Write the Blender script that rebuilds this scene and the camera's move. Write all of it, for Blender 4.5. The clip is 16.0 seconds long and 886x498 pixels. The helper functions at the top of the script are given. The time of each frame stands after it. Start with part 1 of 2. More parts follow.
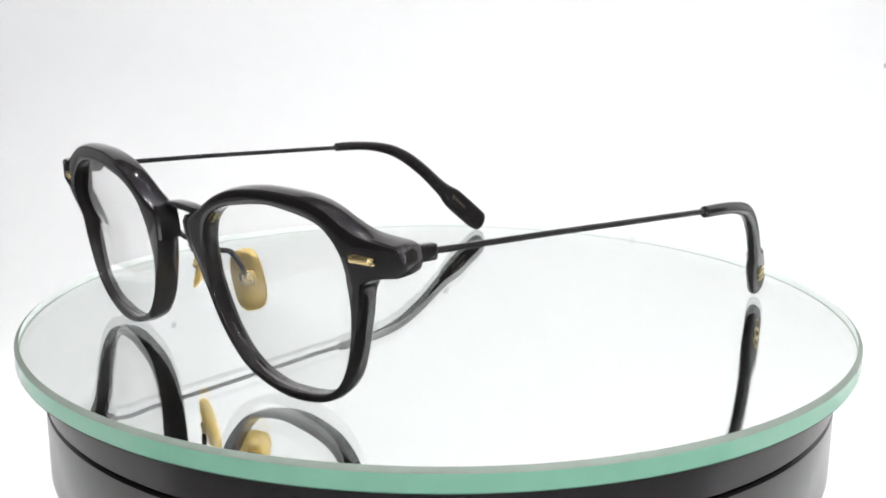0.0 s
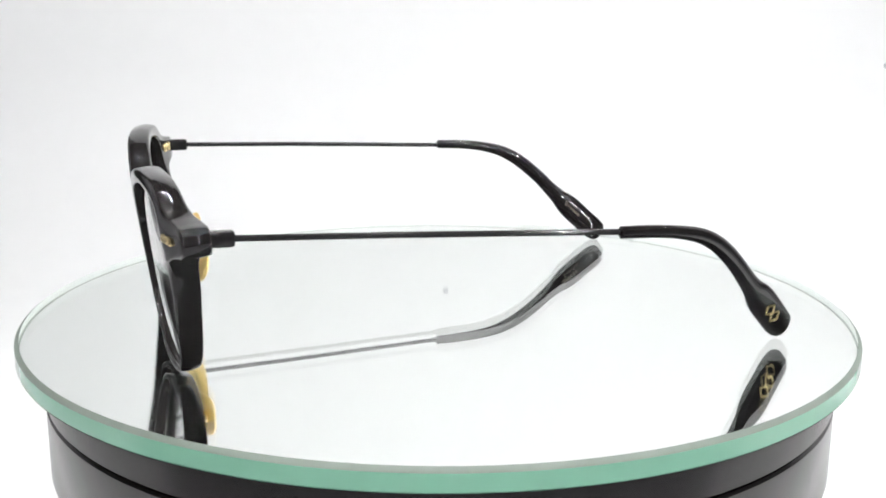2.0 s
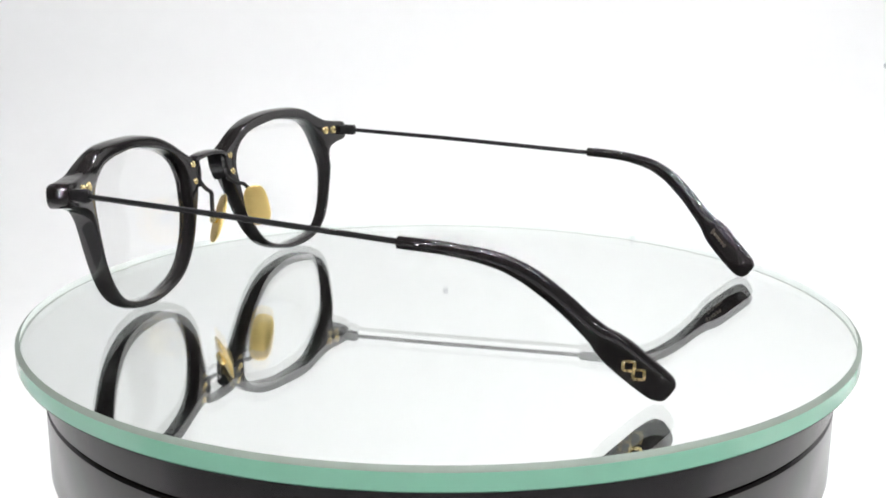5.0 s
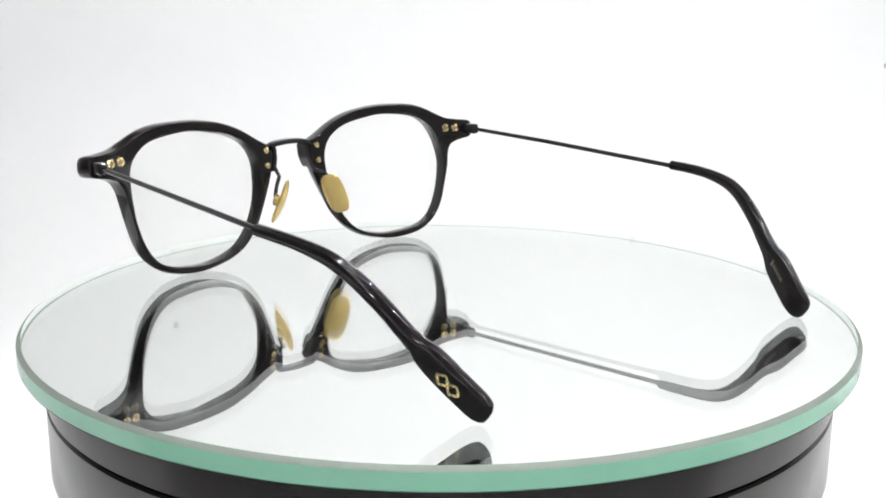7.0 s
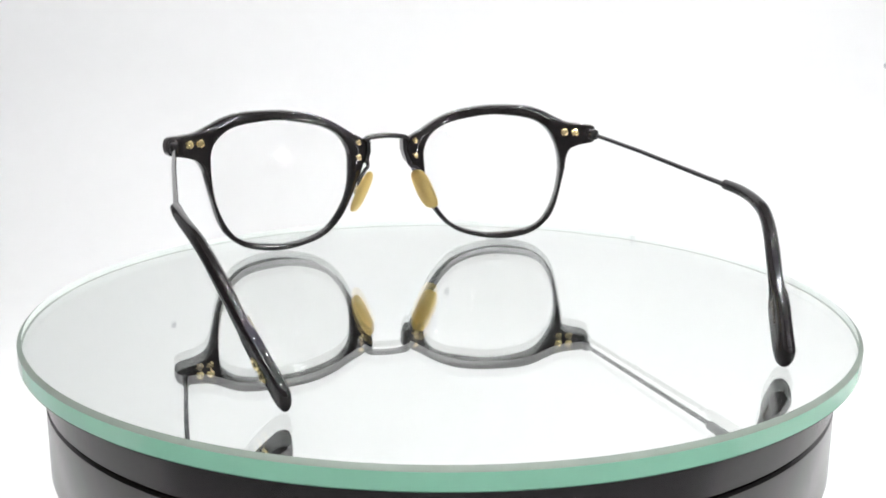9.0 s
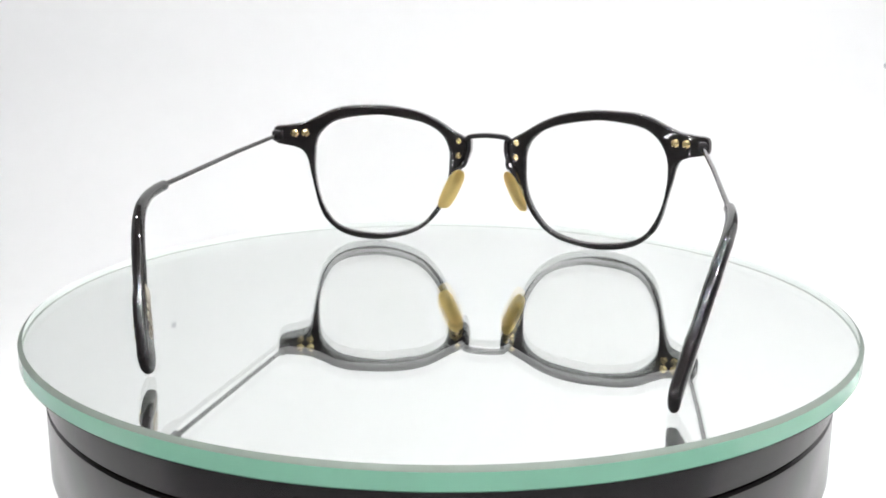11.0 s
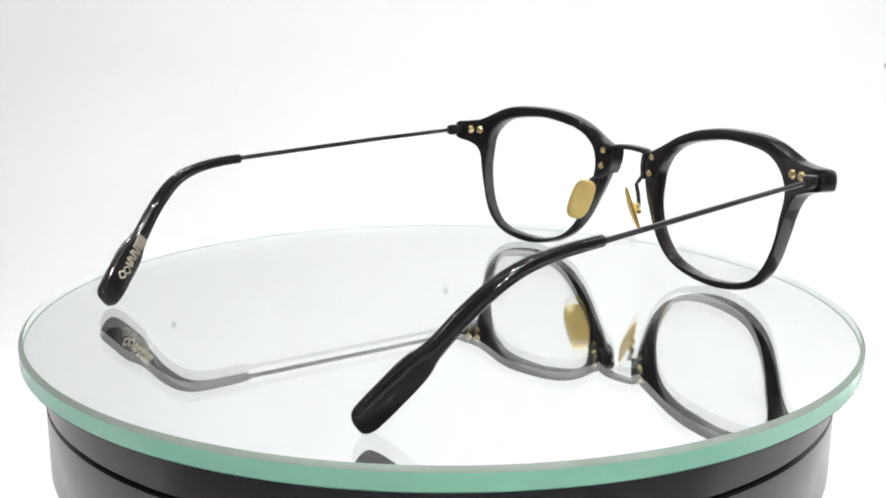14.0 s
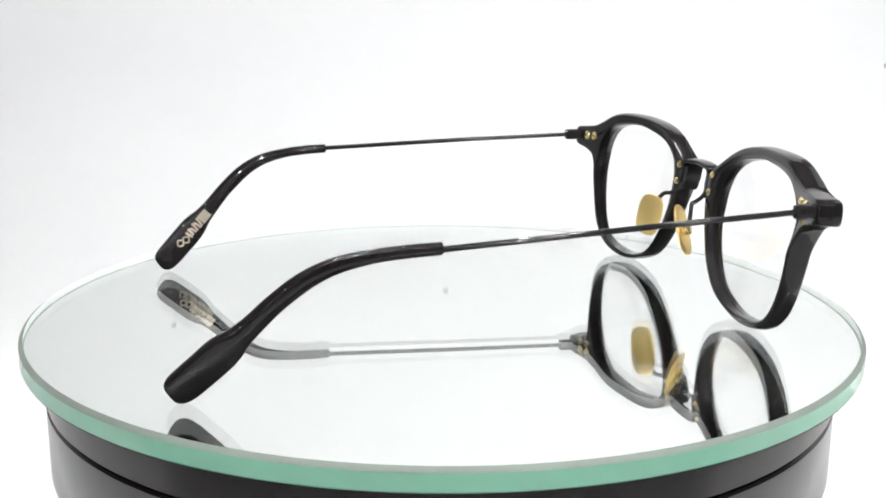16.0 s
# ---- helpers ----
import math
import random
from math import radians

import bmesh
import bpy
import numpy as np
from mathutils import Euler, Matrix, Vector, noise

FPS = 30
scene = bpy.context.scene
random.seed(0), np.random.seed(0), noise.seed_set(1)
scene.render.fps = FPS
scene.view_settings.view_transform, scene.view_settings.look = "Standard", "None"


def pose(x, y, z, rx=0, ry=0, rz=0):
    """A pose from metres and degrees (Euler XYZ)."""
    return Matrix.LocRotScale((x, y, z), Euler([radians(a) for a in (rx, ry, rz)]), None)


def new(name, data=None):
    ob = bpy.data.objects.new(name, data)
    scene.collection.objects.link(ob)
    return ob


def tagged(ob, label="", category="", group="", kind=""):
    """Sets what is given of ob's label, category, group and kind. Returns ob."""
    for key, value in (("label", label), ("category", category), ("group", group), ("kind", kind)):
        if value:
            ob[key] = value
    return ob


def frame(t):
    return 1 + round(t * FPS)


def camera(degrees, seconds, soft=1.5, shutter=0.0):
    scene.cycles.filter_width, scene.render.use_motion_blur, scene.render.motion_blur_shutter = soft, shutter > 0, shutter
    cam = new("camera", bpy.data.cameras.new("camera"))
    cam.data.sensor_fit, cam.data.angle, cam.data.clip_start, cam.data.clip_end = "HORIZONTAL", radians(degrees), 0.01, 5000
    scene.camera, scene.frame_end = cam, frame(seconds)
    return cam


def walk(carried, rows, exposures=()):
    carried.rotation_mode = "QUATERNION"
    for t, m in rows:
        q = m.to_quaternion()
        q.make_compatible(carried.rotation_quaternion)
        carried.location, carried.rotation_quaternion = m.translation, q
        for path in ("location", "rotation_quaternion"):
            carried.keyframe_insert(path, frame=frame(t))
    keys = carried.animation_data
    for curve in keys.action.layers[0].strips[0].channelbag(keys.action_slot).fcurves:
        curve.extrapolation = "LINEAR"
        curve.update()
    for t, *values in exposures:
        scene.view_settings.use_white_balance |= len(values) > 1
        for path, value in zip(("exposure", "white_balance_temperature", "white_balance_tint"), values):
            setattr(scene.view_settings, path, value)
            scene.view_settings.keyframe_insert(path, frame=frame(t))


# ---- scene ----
MM = 0.001
TURN_START, TURN_RATE = 132.15, -12.916  # degrees, degrees per second

# camera: stands still on the open side of a small light box
cam = camera(43.11, 16.0, soft=1.8)
EYE = pose(0, -0.297, 0.0846, 90 - 13.22, 0, -0.106) @ pose(0, 0, 0, 0, 0, 0.325)
walk(cam, [(0.0, EYE), (16.0, EYE)], exposures=[(0.0, 0.0), (16.0, 0.0)])

# the room round the light box is dim
world = bpy.data.worlds.new("dim_room")
scene.world = world
world.use_nodes = True
world.node_tree.nodes["Background"].inputs["Color"].default_value = (0.9, 0.95, 1.0, 1)
world.node_tree.nodes["Background"].inputs["Strength"].default_value = 0.05
LED_STRENGTH, POST_STRENGTH = 2430.0, 380.0


# ---- materials ----
def material(name, color, rough=0.5, metal=0.0, spread=0.06, grain=400.0, bump=0.0, bump_scale=900.0, **extra):
    """A principled surface with large and fine variation of its tone, and a fine relief."""
    mat = bpy.data.materials.new(name)
    mat.use_nodes = True
    nt = mat.node_tree
    bsdf = nt.nodes["Principled BSDF"]
    coord = nt.nodes.new("ShaderNodeTexCoord")
    fine = nt.nodes.new("ShaderNodeTexNoise")
    fine.inputs["Scale"].default_value, fine.inputs["Detail"].default_value = grain, 5
    broad = nt.nodes.new("ShaderNodeTexNoise")
    broad.inputs["Scale"].default_value, broad.inputs["Detail"].default_value = grain / 14, 3
    both = nt.nodes.new("ShaderNodeMath")
    both.operation = "ADD"
    ramp = nt.nodes.new("ShaderNodeMapRange")
    ramp.inputs["From Min"].default_value, ramp.inputs["From Max"].default_value = 0.6, 1.4
    ramp.inputs["To Min"].default_value, ramp.inputs["To Max"].default_value = 1 - spread, 1 + spread
    tint = nt.nodes.new("ShaderNodeVectorMath")
    tint.operation = "SCALE"
    tint.inputs[0].default_value = color
    gloss = nt.nodes.new("ShaderNodeMath")
    gloss.operation = "MULTIPLY"
    gloss.inputs[1].default_value = rough
    link = nt.links.new
    for tex in (fine, broad):
        link(coord.outputs["Object"], tex.inputs["Vector"])
    link(fine.outputs["Fac"], both.inputs[0])
    link(broad.outputs["Fac"], both.inputs[1])
    link(both.outputs[0], ramp.inputs["Value"])
    link(ramp.outputs[0], tint.inputs["Scale"])
    link(tint.outputs[0], bsdf.inputs["Base Color"])
    link(ramp.outputs[0], gloss.inputs[0])
    link(gloss.outputs[0], bsdf.inputs["Roughness"])
    bsdf.inputs["Metallic"].default_value = metal
    if bump:
        rough_tex = nt.nodes.new("ShaderNodeTexNoise")
        rough_tex.inputs["Scale"].default_value, rough_tex.inputs["Detail"].default_value = bump_scale, 4
        relief = nt.nodes.new("ShaderNodeBump")
        relief.inputs["Strength"].default_value, relief.inputs["Distance"].default_value = bump, 0.0005
        link(coord.outputs["Object"], rough_tex.inputs["Vector"])
        link(rough_tex.outputs["Fac"], relief.inputs["Height"])
        link(relief.outputs["Normal"], bsdf.inputs["Normal"])
    for key, value in extra.items():
        bsdf.inputs[key.replace("_", " ")].default_value = value
    return mat


def clear(name, color, ior, rough=0.0):
    mat = bpy.data.materials.new(name)
    mat.use_nodes = True
    nt = mat.node_tree
    nt.nodes.remove(nt.nodes["Principled BSDF"])
    glass = nt.nodes.new("ShaderNodeBsdfGlass")
    glass.inputs["Color"].default_value = (*color, 1)
    glass.inputs["IOR"].default_value, glass.inputs["Roughness"].default_value = ior, rough
    nt.links.new(glass.outputs[0], nt.nodes["Material Output"].inputs["Surface"])
    return mat


def glowing(name, color, strength):
    mat = bpy.data.materials.new(name)
    mat.use_nodes = True
    bsdf = mat.node_tree.nodes["Principled BSDF"]
    bsdf.inputs["Base Color"].default_value = (0.8, 0.8, 0.7, 1)
    bsdf.inputs["Emission Color"].default_value = (*color, 1)
    bsdf.inputs["Emission Strength"].default_value = strength
    return mat


PAPER = material("white_paper", (0.86, 0.865, 0.87), 0.8, spread=0.012, grain=60, bump=0.05, bump_scale=500)
FABRIC = material("white_lining", (0.84, 0.84, 0.845), 0.85, spread=0.02, grain=80)
BLACK_LINING = material("black_lining", (0.04, 0.04, 0.042), 0.85, spread=0.15, grain=60)
GREY_LINING = material("grey_lining", (0.4, 0.4, 0.41), 0.85, spread=0.04, grain=60)
DARK_WALL = material("dark_wall", (0.32, 0.32, 0.33), 0.9, spread=0.15, grain=8)
ALU = material("dark_aluminium", (0.03, 0.03, 0.032), 0.45, spread=0.1)
LED_GLOW = glowing("led_glow", (1.0, 0.995, 0.995), LED_STRENGTH)
POST_GLOW = glowing("post_glow", (1.0, 0.995, 0.995), POST_STRENGTH)
ACETATE = material("black_acetate", (0.013, 0.0115, 0.0115), 0.075, spread=0.12, grain=220, IOR=1.58)
BLACK_METAL = material("black_plated_metal", (0.02, 0.019, 0.02), 0.09, spread=0.2, grain=700)
GOLD = material("gold_plated_metal", (1.0, 0.75, 0.29), 0.3, 1.0, spread=0.03, grain=500)
PALE_GOLD = material("pale_gold_metal", (0.98, 0.79, 0.4), 0.27, 1.0, spread=0.1, grain=900)
SILVER = material("silver_foil", (0.5, 0.45, 0.37), 0.38, 1.0, spread=0.1, grain=900)
DIM_FOIL = material("dull_foil", (0.085, 0.07, 0.055), 0.4, 0.3, spread=0.1, grain=900)
LENS = clear("clear_lens", (0.996, 0.997, 0.995), 1.38)
SHEET_GLASS = clear("sheet_glass", (0.994, 1.0, 0.998), 1.46)
GREEN_EDGE = material("polished_green_glass_edge", (0.238, 0.55, 0.392), 0.14, spread=0.05, grain=120, IOR=1.9)
# pale tone in place of backdrop light showing through the far glass edge
EDGE_LIGHT = material("pale_edge_light", (0.58, 0.62, 0.605), 0.6, spread=0.03, grain=150)
BEVEL_EDGE = material("ground_glass_bevel", (0.2, 0.24, 0.21), 0.5, spread=0.08, grain=200, IOR=1.4)
MIRROR = material("silvered_mirror", (0.93, 0.944, 0.932), 0.0, 1.0, spread=0.004, grain=30)
PLASTIC = material("dark_grey_plastic", (0.012, 0.0095, 0.0095), 0.22, spread=0.05, grain=300)
# near-black that puts the shade of narrow gaps into the colour
SHADE_BLACK = material("gap_shade_black", (0.004, 0.004, 0.004), 0.7, spread=0.1)
DUST = material("grey_dust", (0.5, 0.51, 0.54), 0.9, spread=0.3, grain=900)


# ---- mesh helpers ----
def finish(bm, name, *mats, sharp=38.0):
    bmesh.ops.recalc_face_normals(bm, faces=bm.faces)
    limit = radians(sharp)
    for face in bm.faces:
        face.smooth = True
    for edge in bm.edges:
        if len(edge.link_faces) == 2 and edge.calc_face_angle(0) > limit:
            edge.smooth = False
    data = bpy.data.meshes.new(name)
    bm.to_mesh(data)
    bm.free()
    for mat in mats:
        data.materials.append(mat)
    return data


def part(name, bm, mat, parent=None, label="", sharp=38.0):
    ob = new(name, finish(bm, name, *(mat if isinstance(mat, tuple) else (mat,)), sharp=sharp))
    if parent:
        ob.parent = parent
    if label:
        tagged(ob, label)
    return ob


def bridge_rings(bm, rings, closed=False, caps=True):
    """Joins rings of equal length into a skin."""
    loops = [[bm.verts.new(p) for p in ring] for ring in rings]
    n = len(loops[0])
    pairs = list(zip(loops, loops[1:])) + ([(loops[-1], loops[0])] if closed else [])
    for a, b in pairs:
        for i in range(n):
            bm.faces.new((a[i], a[(i + 1) % n], b[(i + 1) % n], b[i]))
    if caps and not closed:
        bm.faces.new(loops[0][::-1])
        bm.faces.new(loops[-1])
    return loops


def spline(points, steps, closed=False):
    """A Catmull-Rom curve through the points."""
    pts = [Vector(p) for p in points]
    n = len(pts)
    out = []
    for i in range(n if closed else n - 1):
        if closed:
            p0, p1, p2, p3 = (pts[(i + k) % n] for k in (-1, 0, 1, 2))
        else:
            p1, p2 = pts[i], pts[i + 1]
            p0 = pts[i - 1] if i else p1 * 2 - p2
            p3 = pts[i + 2] if i + 2 < n else p2 * 2 - p1
        for k in range(steps):
            t = k / steps
            out.append(0.5 * (2 * p1 + (p2 - p0) * t + (2 * p0 - 5 * p1 + 4 * p2 - p3) * t ** 2 + (3 * p1 - p0 - 3 * p2 + p3) * t ** 3))
    if not closed:
        out.append(pts[-1])
    return out


def tube(bm, path, radius, sides=12):
    """A round bar along a path, with rounded ends."""
    path = [Vector(p) for p in path]
    radii = [radius] * len(path)
    first, last = (path[0] - path[1]).normalized(), (path[-1] - path[-2]).normalized()
    path = [path[0] + first * radius * 0.4] + path + [path[-1] + last * radius * 0.4]
    radii = [radius * 0.6] + radii + [radius * 0.6]
    side = None
    rings = []
    for i, p in enumerate(path):
        along = (path[min(i + 1, len(path) - 1)] - path[max(i - 1, 0)]).normalized()
        if side is None:
            side = along.orthogonal().normalized()
        side = (side - along * side.dot(along)).normalized()
        up = along.cross(side)
        rings.append([p + (side * math.cos(a) + up * math.sin(a)) * radii[i] for a in (2 * math.pi * k / sides for k in range(sides))])
    bridge_rings(bm, rings)


def block(bm, m, size, bevel, segments=2):
    """A box with rounded edges, at the pose m."""
    made = bmesh.ops.create_cube(bm, size=1.0, matrix=m @ Matrix.Diagonal((*size, 1)))
    edges = list({e for v in made["verts"] for e in v.link_edges})
    bmesh.ops.bevel(bm, geom=edges, offset=bevel, segments=segments, affect="EDGES", profile=0.5)


def lathe(bm, profile, sides=192, indices=None, cap=True):
    """A turned body from (radius, height) pairs."""
    rings = [[(r * math.cos(2 * math.pi * k / sides), r * math.sin(2 * math.pi * k / sides), z) for k in range(sides)] for r, z in profile]
    before = len(bm.faces)
    bridge_rings(bm, rings, caps=cap)
    if indices:
        for i, face in enumerate(list(bm.faces)[before:]):
            face.material_index = indices[min(i // sides, len(indices) - 1)] if i < sides * (len(profile) - 1) else indices[-1]


# ---- the light box ----
FLOOR_Z, BACK_Y, FRONT_Y, HALF, TOP_Z = -0.11, 0.55, -0.40, 0.52, 0.62
SIDE_Y = 0.12  # the lined sides begin here
PAPER_HALF, PAPER_FRONT = 0.37, -0.135


def build_box():
    # one sheet of white paper: floor, wide curve, back wall
    bm = bmesh.new()
    profile = [(PAPER_FRONT, FLOOR_Z)]
    bend = 0.15
    for k in range(25):
        a = radians(90 * k / 24)
        profile.append((BACK_Y - bend + bend * math.sin(a), FLOOR_Z + bend - bend * math.cos(a)))
    profile.append((BACK_Y, TOP_Z))
    thick = 0.003
    rings = []
    for x in (-PAPER_HALF, PAPER_HALF):
        rings.append([(x, y, z) for y, z in profile] + [(x, y + thick, z - thick) for y, z in profile[::-1]])
    bridge_rings(bm, rings)
    tagged(part("backdrop", bm, PAPER), "seamless white paper sweep behind the turntable", "backdrop", kind="structure")
    # unseen sides added to shape the bounce; grey on the west dims the left
    for name, x, lining, tone in (("wall_west", -HALF - 0.006, GREY_LINING, "grey"), ("wall_east", HALF + 0.006, FABRIC, "white")):
        bm = bmesh.new()
        block(bm, pose(x, (SIDE_Y + BACK_Y) / 2, (TOP_Z + FLOOR_Z) / 2), (0.008, BACK_Y - SIDE_Y, TOP_Z - FLOOR_Z), 0.001)
        tagged(part(name, bm, lining), tone + " lined side added to the light box out of view", "wall", kind="structure")
    bm = bmesh.new()
    block(bm, pose(0, (FRONT_Y + BACK_Y) / 2, TOP_Z + 0.008), (2 * HALF + 0.02, BACK_Y - FRONT_Y, 0.01), 0.001)
    tagged(part("ceiling", bm, BLACK_LINING), "black lined top of the light box", "ceiling", kind="structure")
    # the dim room beyond the open front
    for name, m, size in (
        ("wall_south", pose(0, -2.4, 0.9), (4.8, 0.06, 3.0)),
        ("wall_north", pose(0, 2.4, 0.9), (4.8, 0.06, 3.0)),
        ("wall_left", pose(-2.43, 0, 0.9), (0.06, 4.74, 3.0)),
        ("wall_right", pose(2.43, 0, 0.9), (0.06, 4.74, 3.0)),
        ("floor", pose(0, 0, -0.63), (4.8, 4.8, 0.06)),
        ("ceiling_room", pose(0, 0, 2.43), (4.8, 4.8, 0.06)),
    ):
        bm = bmesh.new()
        block(bm, m, size, 0.002, 1)
        tagged(part(name, bm, DARK_WALL), "dim dark surface of the room", "room", kind="structure")
    bm = bmesh.new()
    block(bm, pose(0, 0.07, FLOOR_Z - 0.0265), (1.3, 1.1, 0.045), 0.004)
    for x in (-0.6, 0.6):
        for y in (-0.42, 0.55):
            block(bm, pose(x, y, -0.37), (0.05, 0.05, 0.46), 0.003)
    tagged(part("table", bm, DARK_WALL), "dark table that carries the light box", "table")


LED_ROWS, LEDS = ((-0.36, 0.42), (-0.22, TOP_Z), (0.0, TOP_Z), (0.2, TOP_Z)), 6


POSTS, POST_LEDS = ((-0.24, 0.14), (0.24, 0.14)), 9


def build_led_bar(y, z):
    base = tagged(new("led_bar"), "dark aluminium bar with a row of bright LEDs", "lamp", group="LED bars of the light box")
    base.location = (0.11, y, z)
    bm = bmesh.new()
    block(bm, pose(0, 0, -0.004), (0.80, 0.022, 0.010), 0.002)
    part("housing", bm, ALU, base)
    for x in (-0.37, 0.37):
        if z < TOP_Z:
            bm = bmesh.new()
            tube(bm, [(x, 0, 0), (x, 0, TOP_Z - z + 0.002)], 0.004)
            part("stem", bm, ALU, base)
    bm = bmesh.new()
    block(bm, pose(0, 0, 0), (0.007, 0.007, 0.0014), 0.0003, 1)
    data = finish(bm, "led", LED_GLOW)
    for k in range(LEDS):
        led = new("led", data)
        led.parent = base
        led.location = (-0.35 + 0.7 * k / (LEDS - 1), 0, -0.0096)
    return base


def build_led_post(x, z):
    """An upright strip beside the open front, turned towards the turntable."""
    base = tagged(new("led_post"), "upright aluminium strip of LEDs beside the open front", "lamp", group="LED posts of the light box")
    base.matrix_local = pose(x, -0.37, FLOOR_Z, 0, 0, math.degrees(math.atan2(0.37, -x)) - 90)
    tall = 0.62
    bm = bmesh.new()
    block(bm, pose(0, 0, tall / 2), (0.020, 0.010, tall), 0.002)
    part("housing", bm, ALU, base)
    bm = bmesh.new()
    block(bm, pose(0, 0, 0.002), (0.08, 0.06, 0.012), 0.003)
    part("foot", bm, ALU, base)
    bm = bmesh.new()
    block(bm, pose(0, 0, 0), (0.006, 0.0014, 0.006), 0.0003, 1)
    data = finish(bm, "led", POST_GLOW)
    for k in range(POST_LEDS):
        led = new("led", data)
        led.parent = base
        led.location = (0, 0.0056, z + 0.44 * k / (POST_LEDS - 1))
    return base


def build_specks():
    for x, z, r in ((0.004, 0.146, 0.0022), (-0.21, 0.175, 0.0022), (0.148, 0.105, 0.0022), (-0.225, 0.152, 0.0012), (0.3325, 0.028, 0.003)):
        bm = bmesh.new()
        bmesh.ops.create_icosphere(bm, subdivisions=2, radius=r)
        for v in bm.verts:
            v.co *= 1 + 0.35 * noise.noise(v.co * 900 + Vector((x * 50, z * 70, 0)))
            v.co.y *= 0.25
        ob = tagged(part("dust_speck", bm, DUST), "small grey speck on the white paper", "speck")
        ob.location = (x, BACK_Y - r * 0.1, z)


# ---- the turntable ----
GLASS_T, GLASS_R, BASE_R = 0.00515, 0.1096, 0.1038


def build_turntable():
    base = tagged(new("turntable"), "round dark grey plastic turntable base", "turntable")
    base.location = (0, 0, FLOOR_Z)
    bm = bmesh.new()
    top, low, under = -0.0164 - FLOOR_Z, -0.0360 - FLOOR_Z, -0.0435 - FLOOR_Z
    lathe(bm, [(0.06, 0.0), (0.083, 0.0), (0.085, 0.002), (0.085, under), (BASE_R - 0.007, under), (BASE_R - 0.004, under + 0.0022), (BASE_R - 0.0016, low - 0.0008), (BASE_R - 0.001, low - 0.0003), (BASE_R - 0.0025, low), (BASE_R - 0.0025, low + 0.0005), (BASE_R - 0.0003, low + 0.0007),
               (BASE_R, low + 0.0012), (BASE_R, top - 0.0006), (BASE_R - 0.0005, top), (0.09, top)])
    part("body", bm, PLASTIC, base)
    # no real part: a black ring as the shade in the groove
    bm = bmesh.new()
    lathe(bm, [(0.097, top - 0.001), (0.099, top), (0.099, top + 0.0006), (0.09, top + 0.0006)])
    part("gap_ring", bm, SHADE_BLACK, base, "added black ring that paints the shade in the gap under the platter")

    platter = tagged(new("platter"), "dark grey plastic rotating platter of the turntable", "platter")
    bm = bmesh.new()
    lathe(bm, [(0.09, -0.0159), (BASE_R - 0.0004, -0.0159), (BASE_R, -0.0155), (BASE_R, -0.0072), (BASE_R - 0.0006, -0.0065), (0.08, -0.0065)])
    part("rim", bm, PLASTIC, platter)
    # added ring, black as the shadow band between glass and platter
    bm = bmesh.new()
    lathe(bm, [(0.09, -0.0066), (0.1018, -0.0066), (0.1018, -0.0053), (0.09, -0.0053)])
    part("rubber_ring", bm, SHADE_BLACK, platter, "thin black ring added as the shadow band under the glass")

    disc = tagged(new("glass_disc"), "round mirror plate of thick glass with a green edge", "mirror")
    bm = bmesh.new()
    t, r = GLASS_T, GLASS_R
    lathe(bm, [(0.004, 0.0), (r - 0.0011, 0.0), (r - 0.0003, -0.0006), (r, -0.0010), (r, -t + 0.0004), (r - 0.0004, -t), (0.004, -t)], sides=256, indices=[0, 3, 3, 1, 1, 2])
    for face in bm.faces:
        if len(face.verts) > 4:
            face.material_index = 0 if face.calc_center_median().z > -t / 2 else 2
    plate = part("plate", bm, (SHEET_GLASS, GREEN_EDGE, MIRROR, BEVEL_EDGE), disc, sharp=25.0)
    plate.visible_shadow = False
    # unseen disc added to block light, since the plate casts no shadow
    bm = bmesh.new()
    lathe(bm, [(0.004, -t - 0.00003), (r - 0.0003, -t - 0.00003), (r - 0.0003, -t - 0.00013), (0.004, -t - 0.00013)], sides=128)
    part("backing", bm, SHADE_BLACK, disc, "thin unseen disc added to cast the shadow of the mirror plate")
    # added ring: hides the green inside and paints the far edge light
    bm = bmesh.new()
    lathe(bm, [(r - 0.0003, -0.0009), (r - 0.0003, -t + 0.0002), (r - 0.0006, -t + 0.0002), (r - 0.0006, -0.0009)], sides=256, cap=False)
    bmesh.ops.remove_doubles(bm, verts=bm.verts, dist=1e-6)
    part("edge_band", bm, EDGE_LIGHT, disc, "added pale band for the backdrop light seen through the glass edge")
    return platter, disc


# ---- the eyeglasses ----
# half of the front, in millimetres: x from the middle outwards, z up; seen from behind
OUTER = [(38.1, 45.5), (47, 45.2), (52.6, 43.9), (57.5, 41.6), (61.7, 39.8), (66.2, 39.1), (70.7, 38.2), (70.7, 33.5), (66.1, 32.4), (62.3, 30.9), (60.4, 27.9), (59.4, 23.9), (58.2, 18.5), (56.6, 12.1), (54.2, 7.3),
         (49.4, 3.2), (43.0, 1.2), (35.4, 0.8), (26.8, 2.6), (21.6, 5), (18, 8.1), (14.8, 12.4), (11.4, 19.1), (8.7, 25.4), (7.2, 30.6), (6.9, 34.1), (8.4, 35.9), (12, 37.9), (18, 41.5), (24.5, 44), (31.6, 45.2)]
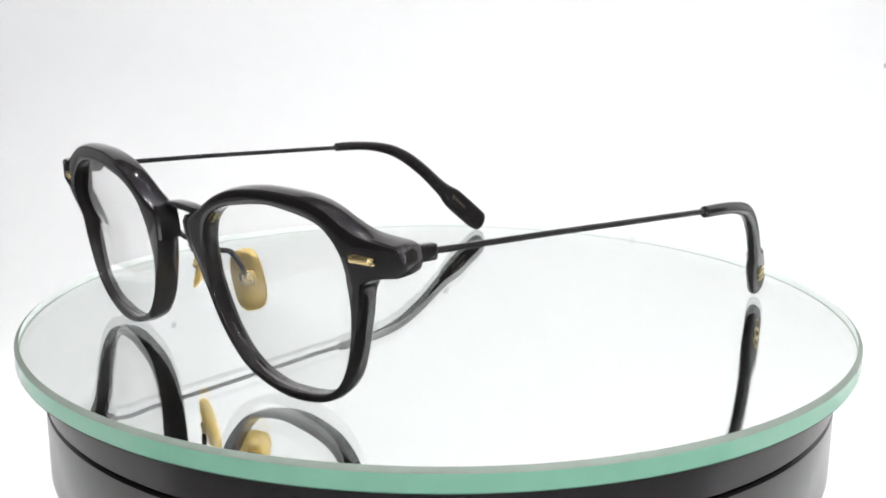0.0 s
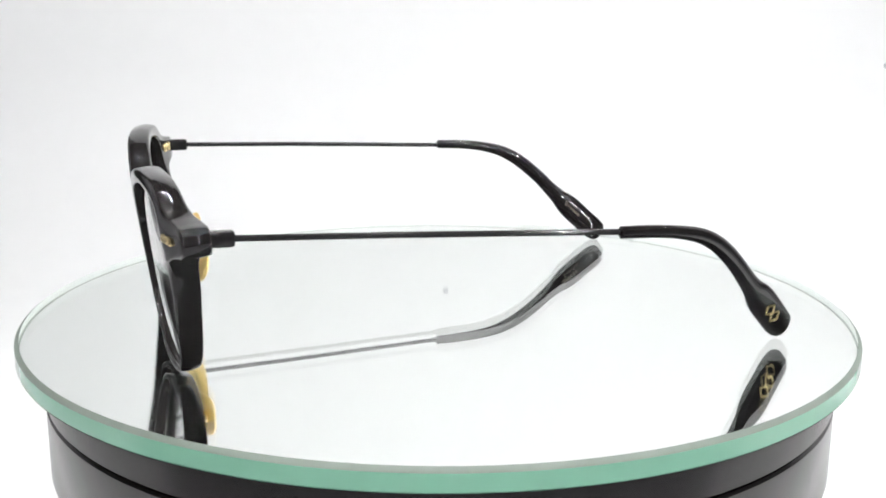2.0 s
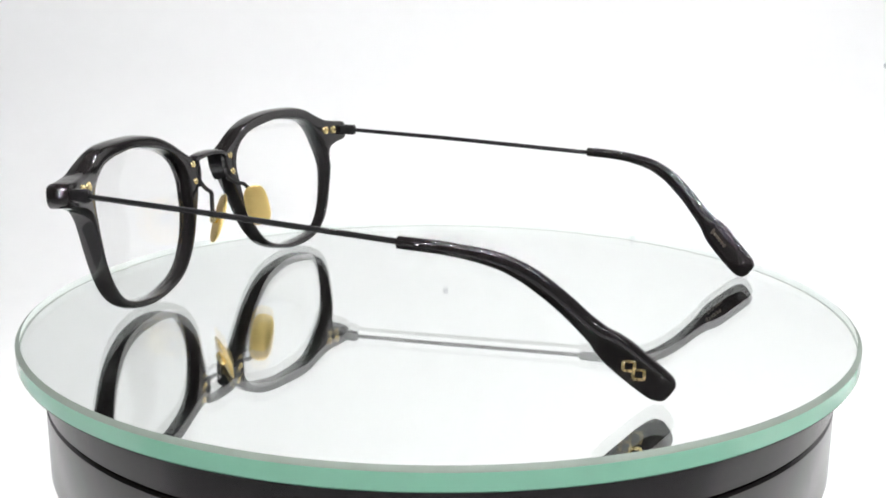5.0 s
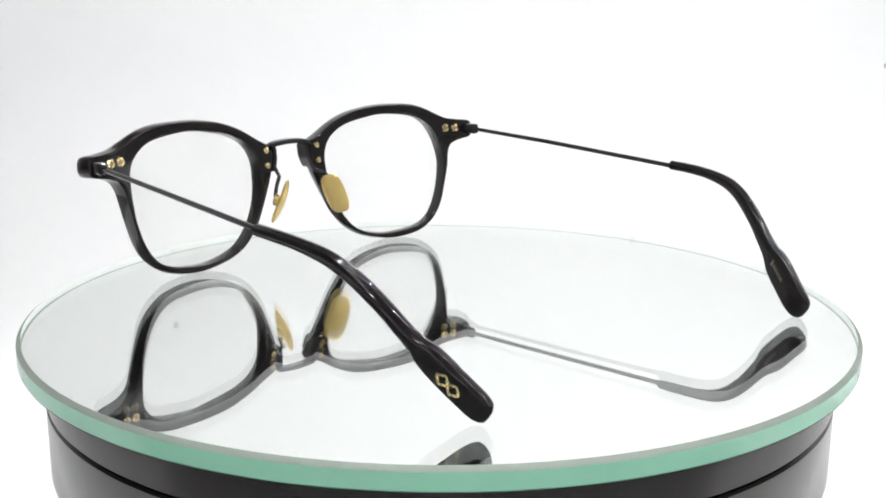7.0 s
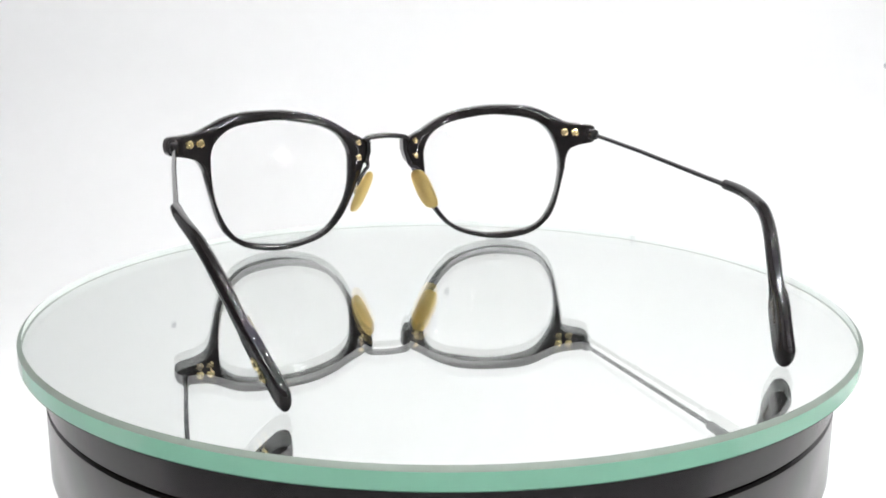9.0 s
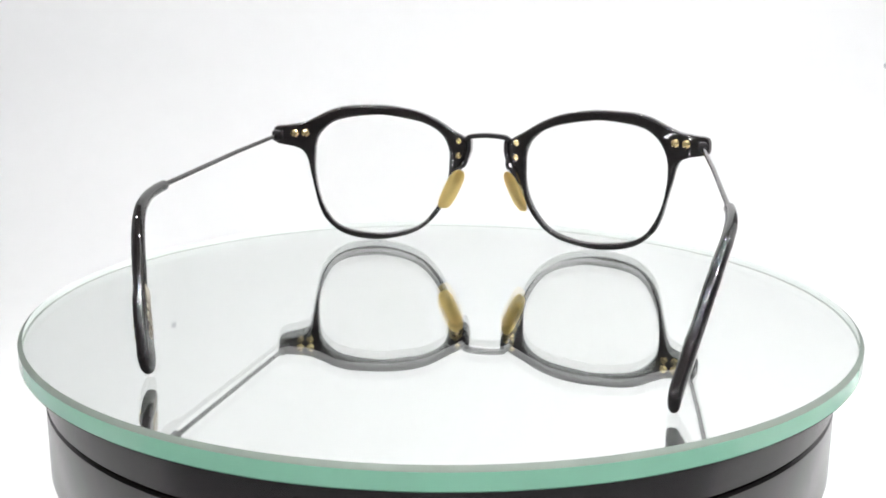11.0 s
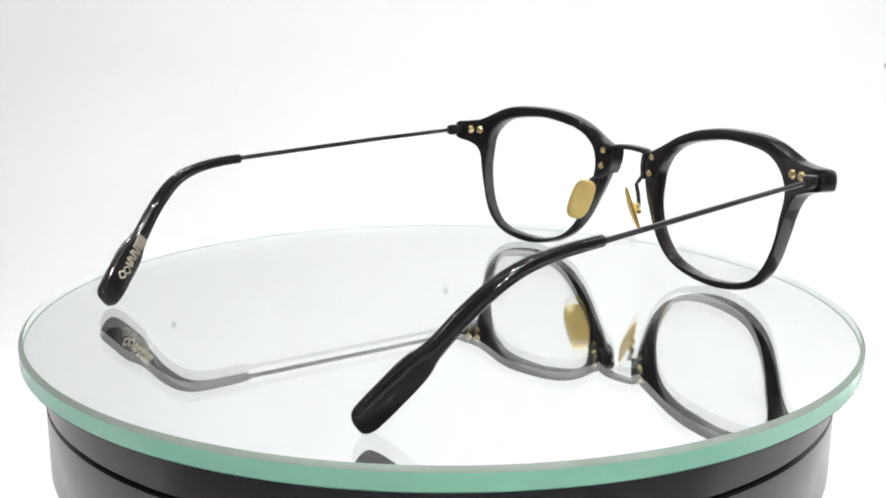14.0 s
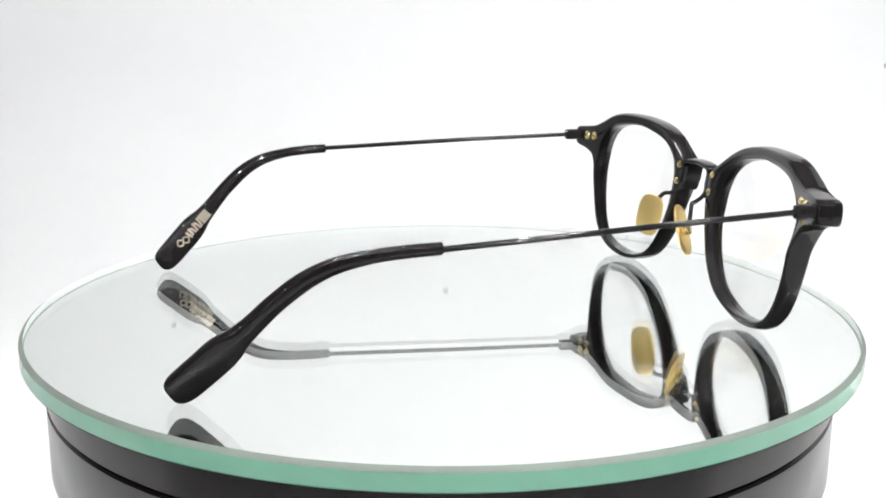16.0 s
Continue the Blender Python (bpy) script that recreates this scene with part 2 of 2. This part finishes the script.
INNER = [(38.1, 42.5), (45.3, 41.8), (50.5, 40.6), (53.6, 38.8), (55.7, 36.7), (56.8, 35), (57.4, 33.4), (57.8, 31.8), (57.9, 30.2), (58, 28.5), (58, 26.2), (57.8, 22.7), (56.9, 17.2), (54.7, 11.2), (51.4, 6.5), (47.0, 4.1),
         (41.1, 3), (33.8, 2.7), (26.8, 4.1), (21.4, 6.7), (17.5, 11.1), (14.7, 16.1), (13.2, 21.6), (12.9, 26.6), (12.9, 30.3), (13.8, 33.3), (15.2, 35.7), (18.2, 38.3), (23, 40.3), (30, 41.7), (34.1, 42.3)]
TILT = 0.08  # the front leans back towards its foot, more so beside the nose


def smooth(a, b, x):
    t = min(1, max(0, (x - a) / (b - a)))
    return t * t * (3 - 2 * t)


def rear_y(x, z, side):
    """Where the back face lies; the lower outer rims are bent back, one a little more than the other."""
    bent = (1.6 if side > 0 else 0.6) * smooth(24, 56, x) * (1 - smooth(22, 34, z)) + (0.7 if side > 0 else 0.0) * (1 - smooth(20, 34, z))
    return 74.4 - 0.0014 * x * x - (0.16 - 0.0017 * min(x, 58)) * (35 - z) - 1.1 * smooth(56, 68, x) - min(bent, 2.0)


def on_front(x, z, v, side):
    """A point v millimetres in front of the back face of the front, at |x| and z, on the side +1 (wearer's right) or -1."""
    normal = Vector((0.0027 * x, 1.0, -TILT)).normalized()
    low = smooth(15, 50, x) * (1 - smooth(28, 36, z))
    p = Vector((x + (0.8 if side > 0 else -0.3) * low, rear_y(x, z, side), z)) + normal * v
    return Vector((p.x * side, p.y, p.z)) * MM


def depth_at(x, z):
    low = 1 - smooth(6, 30, z)
    return 5.6 - 0.5 * smooth(8, 40, x) * low + 0.5 * smooth(50, 66, x) - 0.4 * low * smooth(30, 55, x)


def rim_mesh(side):
    outer = spline([(x, z, 0) for x, z in OUTER], 4, True)
    inner = spline([(x, z, 0) for x, z in INNER], 4, True)
    bm = bmesh.new()
    rings = []
    for o, i in zip(outer, inner):
        e = (o - i).normalized()
        wide = (o - i).length
        r = min(1.0, wide * 0.34)
        d = depth_at(o.x, o.y)
        ri = r * 0.55
        section = []

        def corner(base, sign, rr, v0, vs, order):
            for deg in order:
                a = radians(deg)
                section.append((base + e * sign * rr * (1 - math.sin(a)), v0 + vs * rr * (1 - math.cos(a))))

        def crowned(p, va, q, vb, swell, ahead):
            """A wall between two edges, slightly crowned."""
            for f in (0.15, 0.32, 0.5, 0.68, 0.85):
                up = swell * 4 * f * (1 - f)
                section.append((p + (q - p) * f + e * (0 if ahead else up), va + (vb - va) * f + (ahead * up)))

        fan, naf = (0, 22, 45, 68, 90), (90, 68, 45, 22, 0)
        corner(o, -1, r, 0.0, 1, fan)
        crowned(o, r, o, d - r, 0.32, 0)
        corner(o, -1, r, d, -1, naf)
        crowned(o - e * r, d, i + e * ri, d, 0.14 * min(wide / 4, 1), 1)
        corner(i, 1, ri, d, -1, fan)
        crowned(i, d - ri, i, ri, -0.12, 0)
        corner(i, 1, ri, 0.0, 1, naf)
        crowned(i + e * ri, 0.0, o - e * r, 0.0, 0.1 * min(wide / 4, 1), -1)
        # beside the nose the opening widens towards the back
        flare = min(0.5, 0.15 * wide) * (1 - smooth(24, 40, i.x))
        section = [(q + e * flare * max(3.2 - v, 0) / 3.2 if (q - i).length < (q - o).length else q, v) for q, v in section]
        rings.append([on_front(q.x, q.y, v, side) for q, v in section])
    bridge_rings(bm, rings, closed=True)
    return bm


def lens_mesh(side):
    edge = spline([(x, z, 0) for x, z in INNER], 3, True)
    mid = Vector((36, 23, 0))
    bm = bmesh.new()
    steps = (1.012, 0.9, 0.75, 0.55, 0.35, 0.15)

    def ring(f, v):
        out = []
        for p in edge:
            q = mid + (p - mid) * f
            out.append(on_front(q.x, q.y, v + 0.9 * (1 - f * f), side))
        return out

    rings = [ring(f, 2.0) for f in steps[::-1]] + [ring(f, 3.8) for f in steps]
    bridge_rings(bm, rings)
    return bm


def dome_mesh(r, h):
    bm = bmesh.new()
    lathe(bm, [(r * 0.98, -0.2 * h), (r, 0.0), (r * 0.9, h * 0.45), (r * 0.62, h * 0.82), (r * 0.25, h * 0.98)], sides=20)
    return bm


def facing(x, z, side):
    """The pose of something that sits on the back face, its z axis pointing backwards."""
    n = Vector((-0.0027 * x * side, -1.0, TILT)).normalized()
    m = n.to_track_quat("Z", "Y").to_matrix().to_4x4()
    return Matrix.Translation(on_front(x, z, 0, side)) @ m


# centre line of a temple tip in its own upright plane: back, up, half height, half thickness
TIP = [(-19.9, 33.05, 1.4, 1.4), (-26, 32.85, 1.45, 1.45), (-33, 32.2, 1.5, 1.5), (-39.6, 30.8, 1.75, 1.55), (-44, 28.9, 1.95, 1.6), (-48, 26.2, 2.1, 1.65), (-52.7, 22.0, 2.15, 1.7), (-56.5, 17.9, 2.3, 1.65),
       (-59.4, 14.9, 2.7, 1.65), (-61.2, 13.1, 3.35, 1.62), (-63.3, 11.0, 3.75, 1.6), (-66.3, 8.0, 3.75, 1.6), (-69.3, 5.1, 3.7, 1.6), (-71.2, 3.4, 3.5, 1.5), (-72.3, 2.4, 2.95, 1.3), (-72.9, 1.9, 2.1, 1.0), (-73.1, 1.75, 1.1, 0.5)]
SIDES = {1: dict(hinge=(69.0, 62.3, 36.0), start=(71.4, -20.2, 32.8), shift=(-0.4, -0.05), stretch=0.023, inward=(71.4, 71.3, 70.7, 69.4, 67.0, 64.1, 61.2, 58.6)),
         -1: dict(hinge=(69.0, 62.3, 36.0), start=(72.8, -19.6, 33.5), shift=(0.3, 0.3), stretch=0.013, inward=(72.8, 72.4, 71.3, 69.3, 66.4, 62.9, 59.1, 55.5))}


def tip_x(side, y):
    """How far out a tip lies, for every 7.6 mm from its start."""
    row = SIDES[side]["inward"]
    f = min(max((SIDES[side]["start"][1] - y) / 7.6, 0), len(row) - 1.001)
    k = int(f)
    before, after = row[max(k - 1, 0)], row[min(k + 2, len(row) - 1)]
    a, b, t = row[k], row[k + 1], f - k
    return 0.5 * (2 * a + (b - before) * t + (2 * before - 5 * a + 4 * b - after) * t * t + (3 * a - before - 3 * b + after) * t ** 3)


def tip_point(side, back, up, out=0.0, centre=None):
    """A point of a tip, moved outwards by out millimetres; centre: where its cross-section sits on the centre line."""
    dy, dz = SIDES[side]["shift"]
    dy += SIDES[side]["stretch"] * min(back + 20, 0)
    x = tip_x(side, (back if centre is None else centre) + dy)
    return Vector(((x + out) * side, back + dy, up + dz)) * MM


def tip_mesh(side):
    line = spline([(a, b, c) for a, b, c, d in TIP], 4)
    thick = spline([(d, 0, 0) for a, b, c, d in TIP], 4)
    bm = bmesh.new()
    rings = []
    sides = 20
    for k, p in enumerate(line):
        q0, q1 = line[max(k - 1, 0)], line[min(k + 1, len(line) - 1)]
        along = Vector((q1.x - q0.x, q1.y - q0.y)).normalized()
        up = Vector((-along.y, along.x))
        if up.y < 0:
            up = -up
        ring = []
        flat = smooth(2.4, 3.4, p.z)
        power = 1 - 0.42 * flat
        for j in range(sides):
            a = 2 * math.pi * j / sides
            c, s = math.cos(a), math.sin(a)
            u = math.copysign(abs(s) ** power, s) * p.z
            w = math.copysign(abs(c) ** power, c) * thick[k].x
            ring.append(tip_point(side, p.x + up.x * u, p.y + up.y * u, w, p.x))
        rings.append(ring)
    first = [sum((Vector(v) for v in rings[0]), Vector()) / sides] * sides
    lip = [c + (Vector(v) - c) * 0.72 + Vector((0, 0.0003, 0)) for v, c in zip(rings[0], first)]
    bridge_rings(bm, [lip] + rings)
    return bm


def ring_mesh(size, bar):
    """A flat square ring with rounded corners, in the xy plane."""
    bm = bmesh.new()
    rings = []
    for k in range(32):
        a = 2 * math.pi * k / 32
        c, s = math.cos(a), math.sin(a)
        n = (abs(c) ** 7 + abs(s) ** 7) ** (-1 / 7)
        p = Vector((c * n, s * n, 0)) * size
        e = p.normalized()
        rings.append([p + e * bar, p + Vector((0, 0, bar * 0.7)), p - e * bar, p - Vector((0, 0, bar * 0.5))])
    bridge_rings(bm, rings, closed=True)
    return bm


def pad_mesh(side):
    """A nose pad: a rounded oblong plate, domed towards the nose."""
    top, low = Vector((7.2 * side, 65.0, 25.9)), Vector((13.2 * side, 65.6, 12.9))
    along = (top - low).normalized()
    n = Vector((-0.8 * side, -0.6, 0))
    n = (n - along * n.dot(along)).normalized()
    across = along.cross(n)
    mid, half = (top + low) / 2, (top - low).length / 2
    bm = bmesh.new()
    rings = []
    for f, v in ((0.2, -0.35), (0.7, -0.35), (0.93, -0.3), (1.0, 0.0), (0.96, 0.35), (0.82, 0.75), (0.5, 1.25), (0.15, 1.45)):
        ring = []
        for k in range(40):
            a = 2 * math.pi * k / 40
            c, s = math.cos(a), math.sin(a)
            m = (abs(c) ** 3 + abs(s) ** 3) ** (-1 / 3)
            ring.append((mid + along * (m * s * half * f) + across * (m * c * 3.6 * f) + n * (v - 0.5)) * MM)
        rings.append(ring)
    bridge_rings(bm, rings)
    return bm, mid, along, across, n


def build_eyeglasses():
    specs = tagged(new("eyeglasses"), "black acetate eyeglasses with gold nose pads and wire temples", "eyeglasses")
    for side in (1, -1):
        rim = part("rim", rim_mesh(side), ACETATE, specs, "glossy black acetate rim")
        for x, z, r in ((60.8, 36.4, 1.4), (64.2, 36.3, 1.4), (9.6, 34.4, 1.0), (9.6, 29.6, 1.0)):
            ob = part("rivet", dome_mesh(r * MM, 0.75 * MM), PALE_GOLD, rim, "small domed gold rivet")
            ob.matrix_local = facing(x, z, side)
        bm = bmesh.new()
        block(bm, Matrix(), (5.9 * MM, 1.7 * MM, 0.9 * MM), 0.4 * MM, 2)
        ob = part("inlay_bar", bm, PALE_GOLD, rim, "small polished gold bar on the front")
        out = [on_front(x, 35.5, depth_at(x, 35.5), side) for x in (59.5, 61.9, 64.3)]
        along = (out[2] - out[0]).normalized()
        ahead = along.cross(Vector((0, 0, 1)))
        ahead = (ahead if ahead.y > 0 else -ahead).normalized()
        turn = Matrix((along, ahead.cross(along), ahead)).transposed().to_4x4()
        ob.matrix_local = Matrix.Translation(out[1] + ahead * 0.25 * MM) @ turn
        lens = part("lens", lens_mesh(side), LENS, specs, "clear demo lens")
        lens.visible_shadow = False
        # bridge plate on the nose side of the rim
        bm = bmesh.new()
        rings = []
        for z, x in ((35.9, 6.9), (34.5, 6.2), (31.5, 6.2), (28.6, 7.0), (27.6, 7.6)):
            a, b = (0.2, 5.4) if z < 35.5 else (0.6, 4.9)
            rings.append([on_front(x + 0.5, z, a, side), on_front(x + 0.5, z, b, side), on_front(x - 0.75, z, b - 0.15, side), on_front(x - 0.75, z, a + 0.15, side)])
        bridge_rings(bm, rings)
        part("bridge_plate", bm, BLACK_METAL, specs, "black metal plate on the nose side of the rim")
        bm = bmesh.new()
        arm = spline([(6.9 * side, 74.0, 29.2), (6.9 * side, 72.6, 27.6), (7.4 * side, 70.6, 26.6), (8.6 * side, 68.9, 26.2), (10.2 * side, 67.8, 24.0), (11.2 * side, 67.0, 21.5), (11.3 * side, 66.6, 19.6)], 5)
        tube(bm, [p * MM for p in arm], 0.62 * MM, 10)
        part("pad_arm", bm, BLACK_METAL, specs, "thin bent black metal pad arm")
        bm, mid, along, across, n = pad_mesh(side)
        pad = part("nose_pad", bm, GOLD, specs, "gold plated nose pad")
        bm = bmesh.new()
        m = Matrix.Translation((mid - n * 1.6) * MM) @ Matrix((across, along, n)).transposed().to_4x4()
        block(bm, m, (3.4 * MM, 3.6 * MM, 2.0 * MM), 0.8 * MM, 3)
        part("pad_mount", bm, PALE_GOLD, pad, "small gold box mount behind the pad")
        # hinge and temple
        s = SIDES[side]
        hx, hy, hz = s["hinge"]
        bm = bmesh.new()
        block(bm, pose(hx * side * MM, (hy + 2.6) * MM, hz * MM), (2.7 * MM, 6.2 * MM, 3.4 * MM), 0.8 * MM, 3)
        part("hinge", bm, BLACK_METAL, specs, "black metal hinge block")
        bm = bmesh.new()
        sx, sy, sz = s["start"]
        tube(bm, [Vector((hx * side, hy + 0.4, hz)) * MM, Vector(((hx * 0.6 + sx * 0.4 + 0.3) * side, hy * 0.6 + sy * 0.4, hz * 0.6 + sz * 0.4 + 0.2)) * MM, Vector((sx * side, sy - 1.0, sz - 0.05)) * MM], 0.68 * MM, 14)
        temple = part("temple", bm, BLACK_METAL, specs, "thin straight black metal temple wire")
        tip = part("temple_tip", tip_mesh(side), ACETATE, temple, "glossy black acetate temple tip")
    bm = bmesh.new()
    bar = spline([(-7.4, 75.5, 34.9), (-6.2, 75.6, 35.7), (-3.4, 75.7, 36.15), (0, 75.8, 36.3), (3.4, 75.7, 36.15), (6.2, 75.6, 35.7), (7.4, 75.5, 34.9)], 5)
    rings = []
    for k, p in enumerate(bar):
        along = (bar[min(k + 1, len(bar) - 1)] - bar[max(k - 1, 0)]).normalized()
        up = Vector((0, 1, 0)).cross(along).normalized()
        ring = []
        for j in range(16):
            a = 2 * math.pi * j / 16
            c, d = math.cos(a), math.sin(a)
            ring.append((p + Vector((0, 1, 0)) * math.copysign(abs(c) ** 0.5, c) * 1.9 + up * math.copysign(abs(d) ** 0.6, d) * 0.8) * MM)
        rings.append(ring)
    bridge_rings(bm, rings)
    part("bridge", bm, BLACK_METAL, specs, "slim black metal bridge bar")
    return specs


def build_emblems(specs):
    """Small plain shapes in foil and metal on the temple tips."""
    tips = {}
    for temple in specs.children:
        if temple.name.startswith("temple"):
            for tip in temple.children:
                tips[1 if tip.data.vertices[0].co.x > 0 else -1] = tip

    def place(side, back, up, out):
        along = (tip_point(side, back - 1, up - 1.03) - tip_point(side, back, up)).normalized()
        normal = along.cross(Vector((0, -0.7, 0.7))).normalized()
        if normal.x * side * out < 0:
            normal = -normal
        across = normal.cross(along)
        return Matrix.Translation(tip_point(side, back, up) + normal * abs(out) * MM) @ Matrix((along, across, normal)).transposed().to_4x4()

    for f in (-1.3, 1.6):
        ob = part("emblem_ring", ring_mesh(1.15 * MM, 0.36 * MM), PALE_GOLD, tips[-1], "small square gold ring inlaid in the tip")
        ob.matrix_local = place(-1, -65.9, 8.2, 1.62) @ pose(f * MM, 0, 0, 0, 0, 45)
    # inner face: a champagne foil patch, a row of bars, then two linked rings
    inner = place(-1, -61.6, 12.6, -1.62)
    bm = bmesh.new()
    block(bm, Matrix(), (3.6 * MM, 3.0 * MM, 0.3 * MM), 0.12 * MM, 1)
    part("foil_patch", bm, SILVER, tips[-1], "champagne foil patch").matrix_local = inner @ pose(-3.2 * MM, 0, 0)
    for k, (wide, tall) in enumerate(((0.7, 2.9), (0.8, 2.7), (0.75, 2.8), (0.7, 2.2), (0.9, 2.5), (0.7, 2.6))):
        bm = bmesh.new()
        block(bm, Matrix(), (wide * MM, tall * MM, 0.3 * MM), 0.1 * MM, 1)
        ob = part("foil_bar", bm, SILVER, tips[-1], "short champagne foil bar")
        ob.matrix_local = inner @ pose((-0.85 + k * 1.02) * MM, (0.15 if k % 2 else -0.1) * MM, 0, 0, 0, 9 if k % 2 else -7)
    for f, g in ((6.0, 0.35), (7.9, -0.35)):
        ob = part("foil_ring", ring_mesh(0.85 * MM, 0.25 * MM), SILVER, tips[-1], "small champagne foil ring")
        ob.matrix_local = inner @ pose(f * MM, g * MM, 0, 0, 0, 45)
    for k in range(6):
        bm = bmesh.new()
        block(bm, Matrix(), (0.7 * MM, (1.7 if k == 0 else 0.9) * MM, 0.2 * MM), 0.08 * MM, 1)
        ob = part("foil_bar", bm, DIM_FOIL, tips[1], "faint grey foil bar")
        ob.matrix_local = place(1, -63.5, 10.8, -1.62) @ pose((-2.5 + k * 1.1) * MM, 0, 0, 0, 0, 20)


build_box()
for row in LED_ROWS:
    build_led_bar(*row)
for row in POSTS:
    build_led_post(*row)
build_specks()
PLATTER, DISC = build_turntable()
SPECS = build_eyeglasses()
build_emblems(SPECS)


def motions():
    """The platter, the glass and the eyeglasses turn together."""
    rows = [(t, pose(0, 0, 0, 0, 0, TURN_START + TURN_RATE * t)) for t in range(17)]
    walk(PLATTER, rows)
    walk(DISC, [(t, m @ pose(0.0001, 0.00047, 0)) for t, m in rows])
    walk(SPECS, [(t, m @ pose(0.0024, 0, -0.0001)) for t, m in rows])


motions()
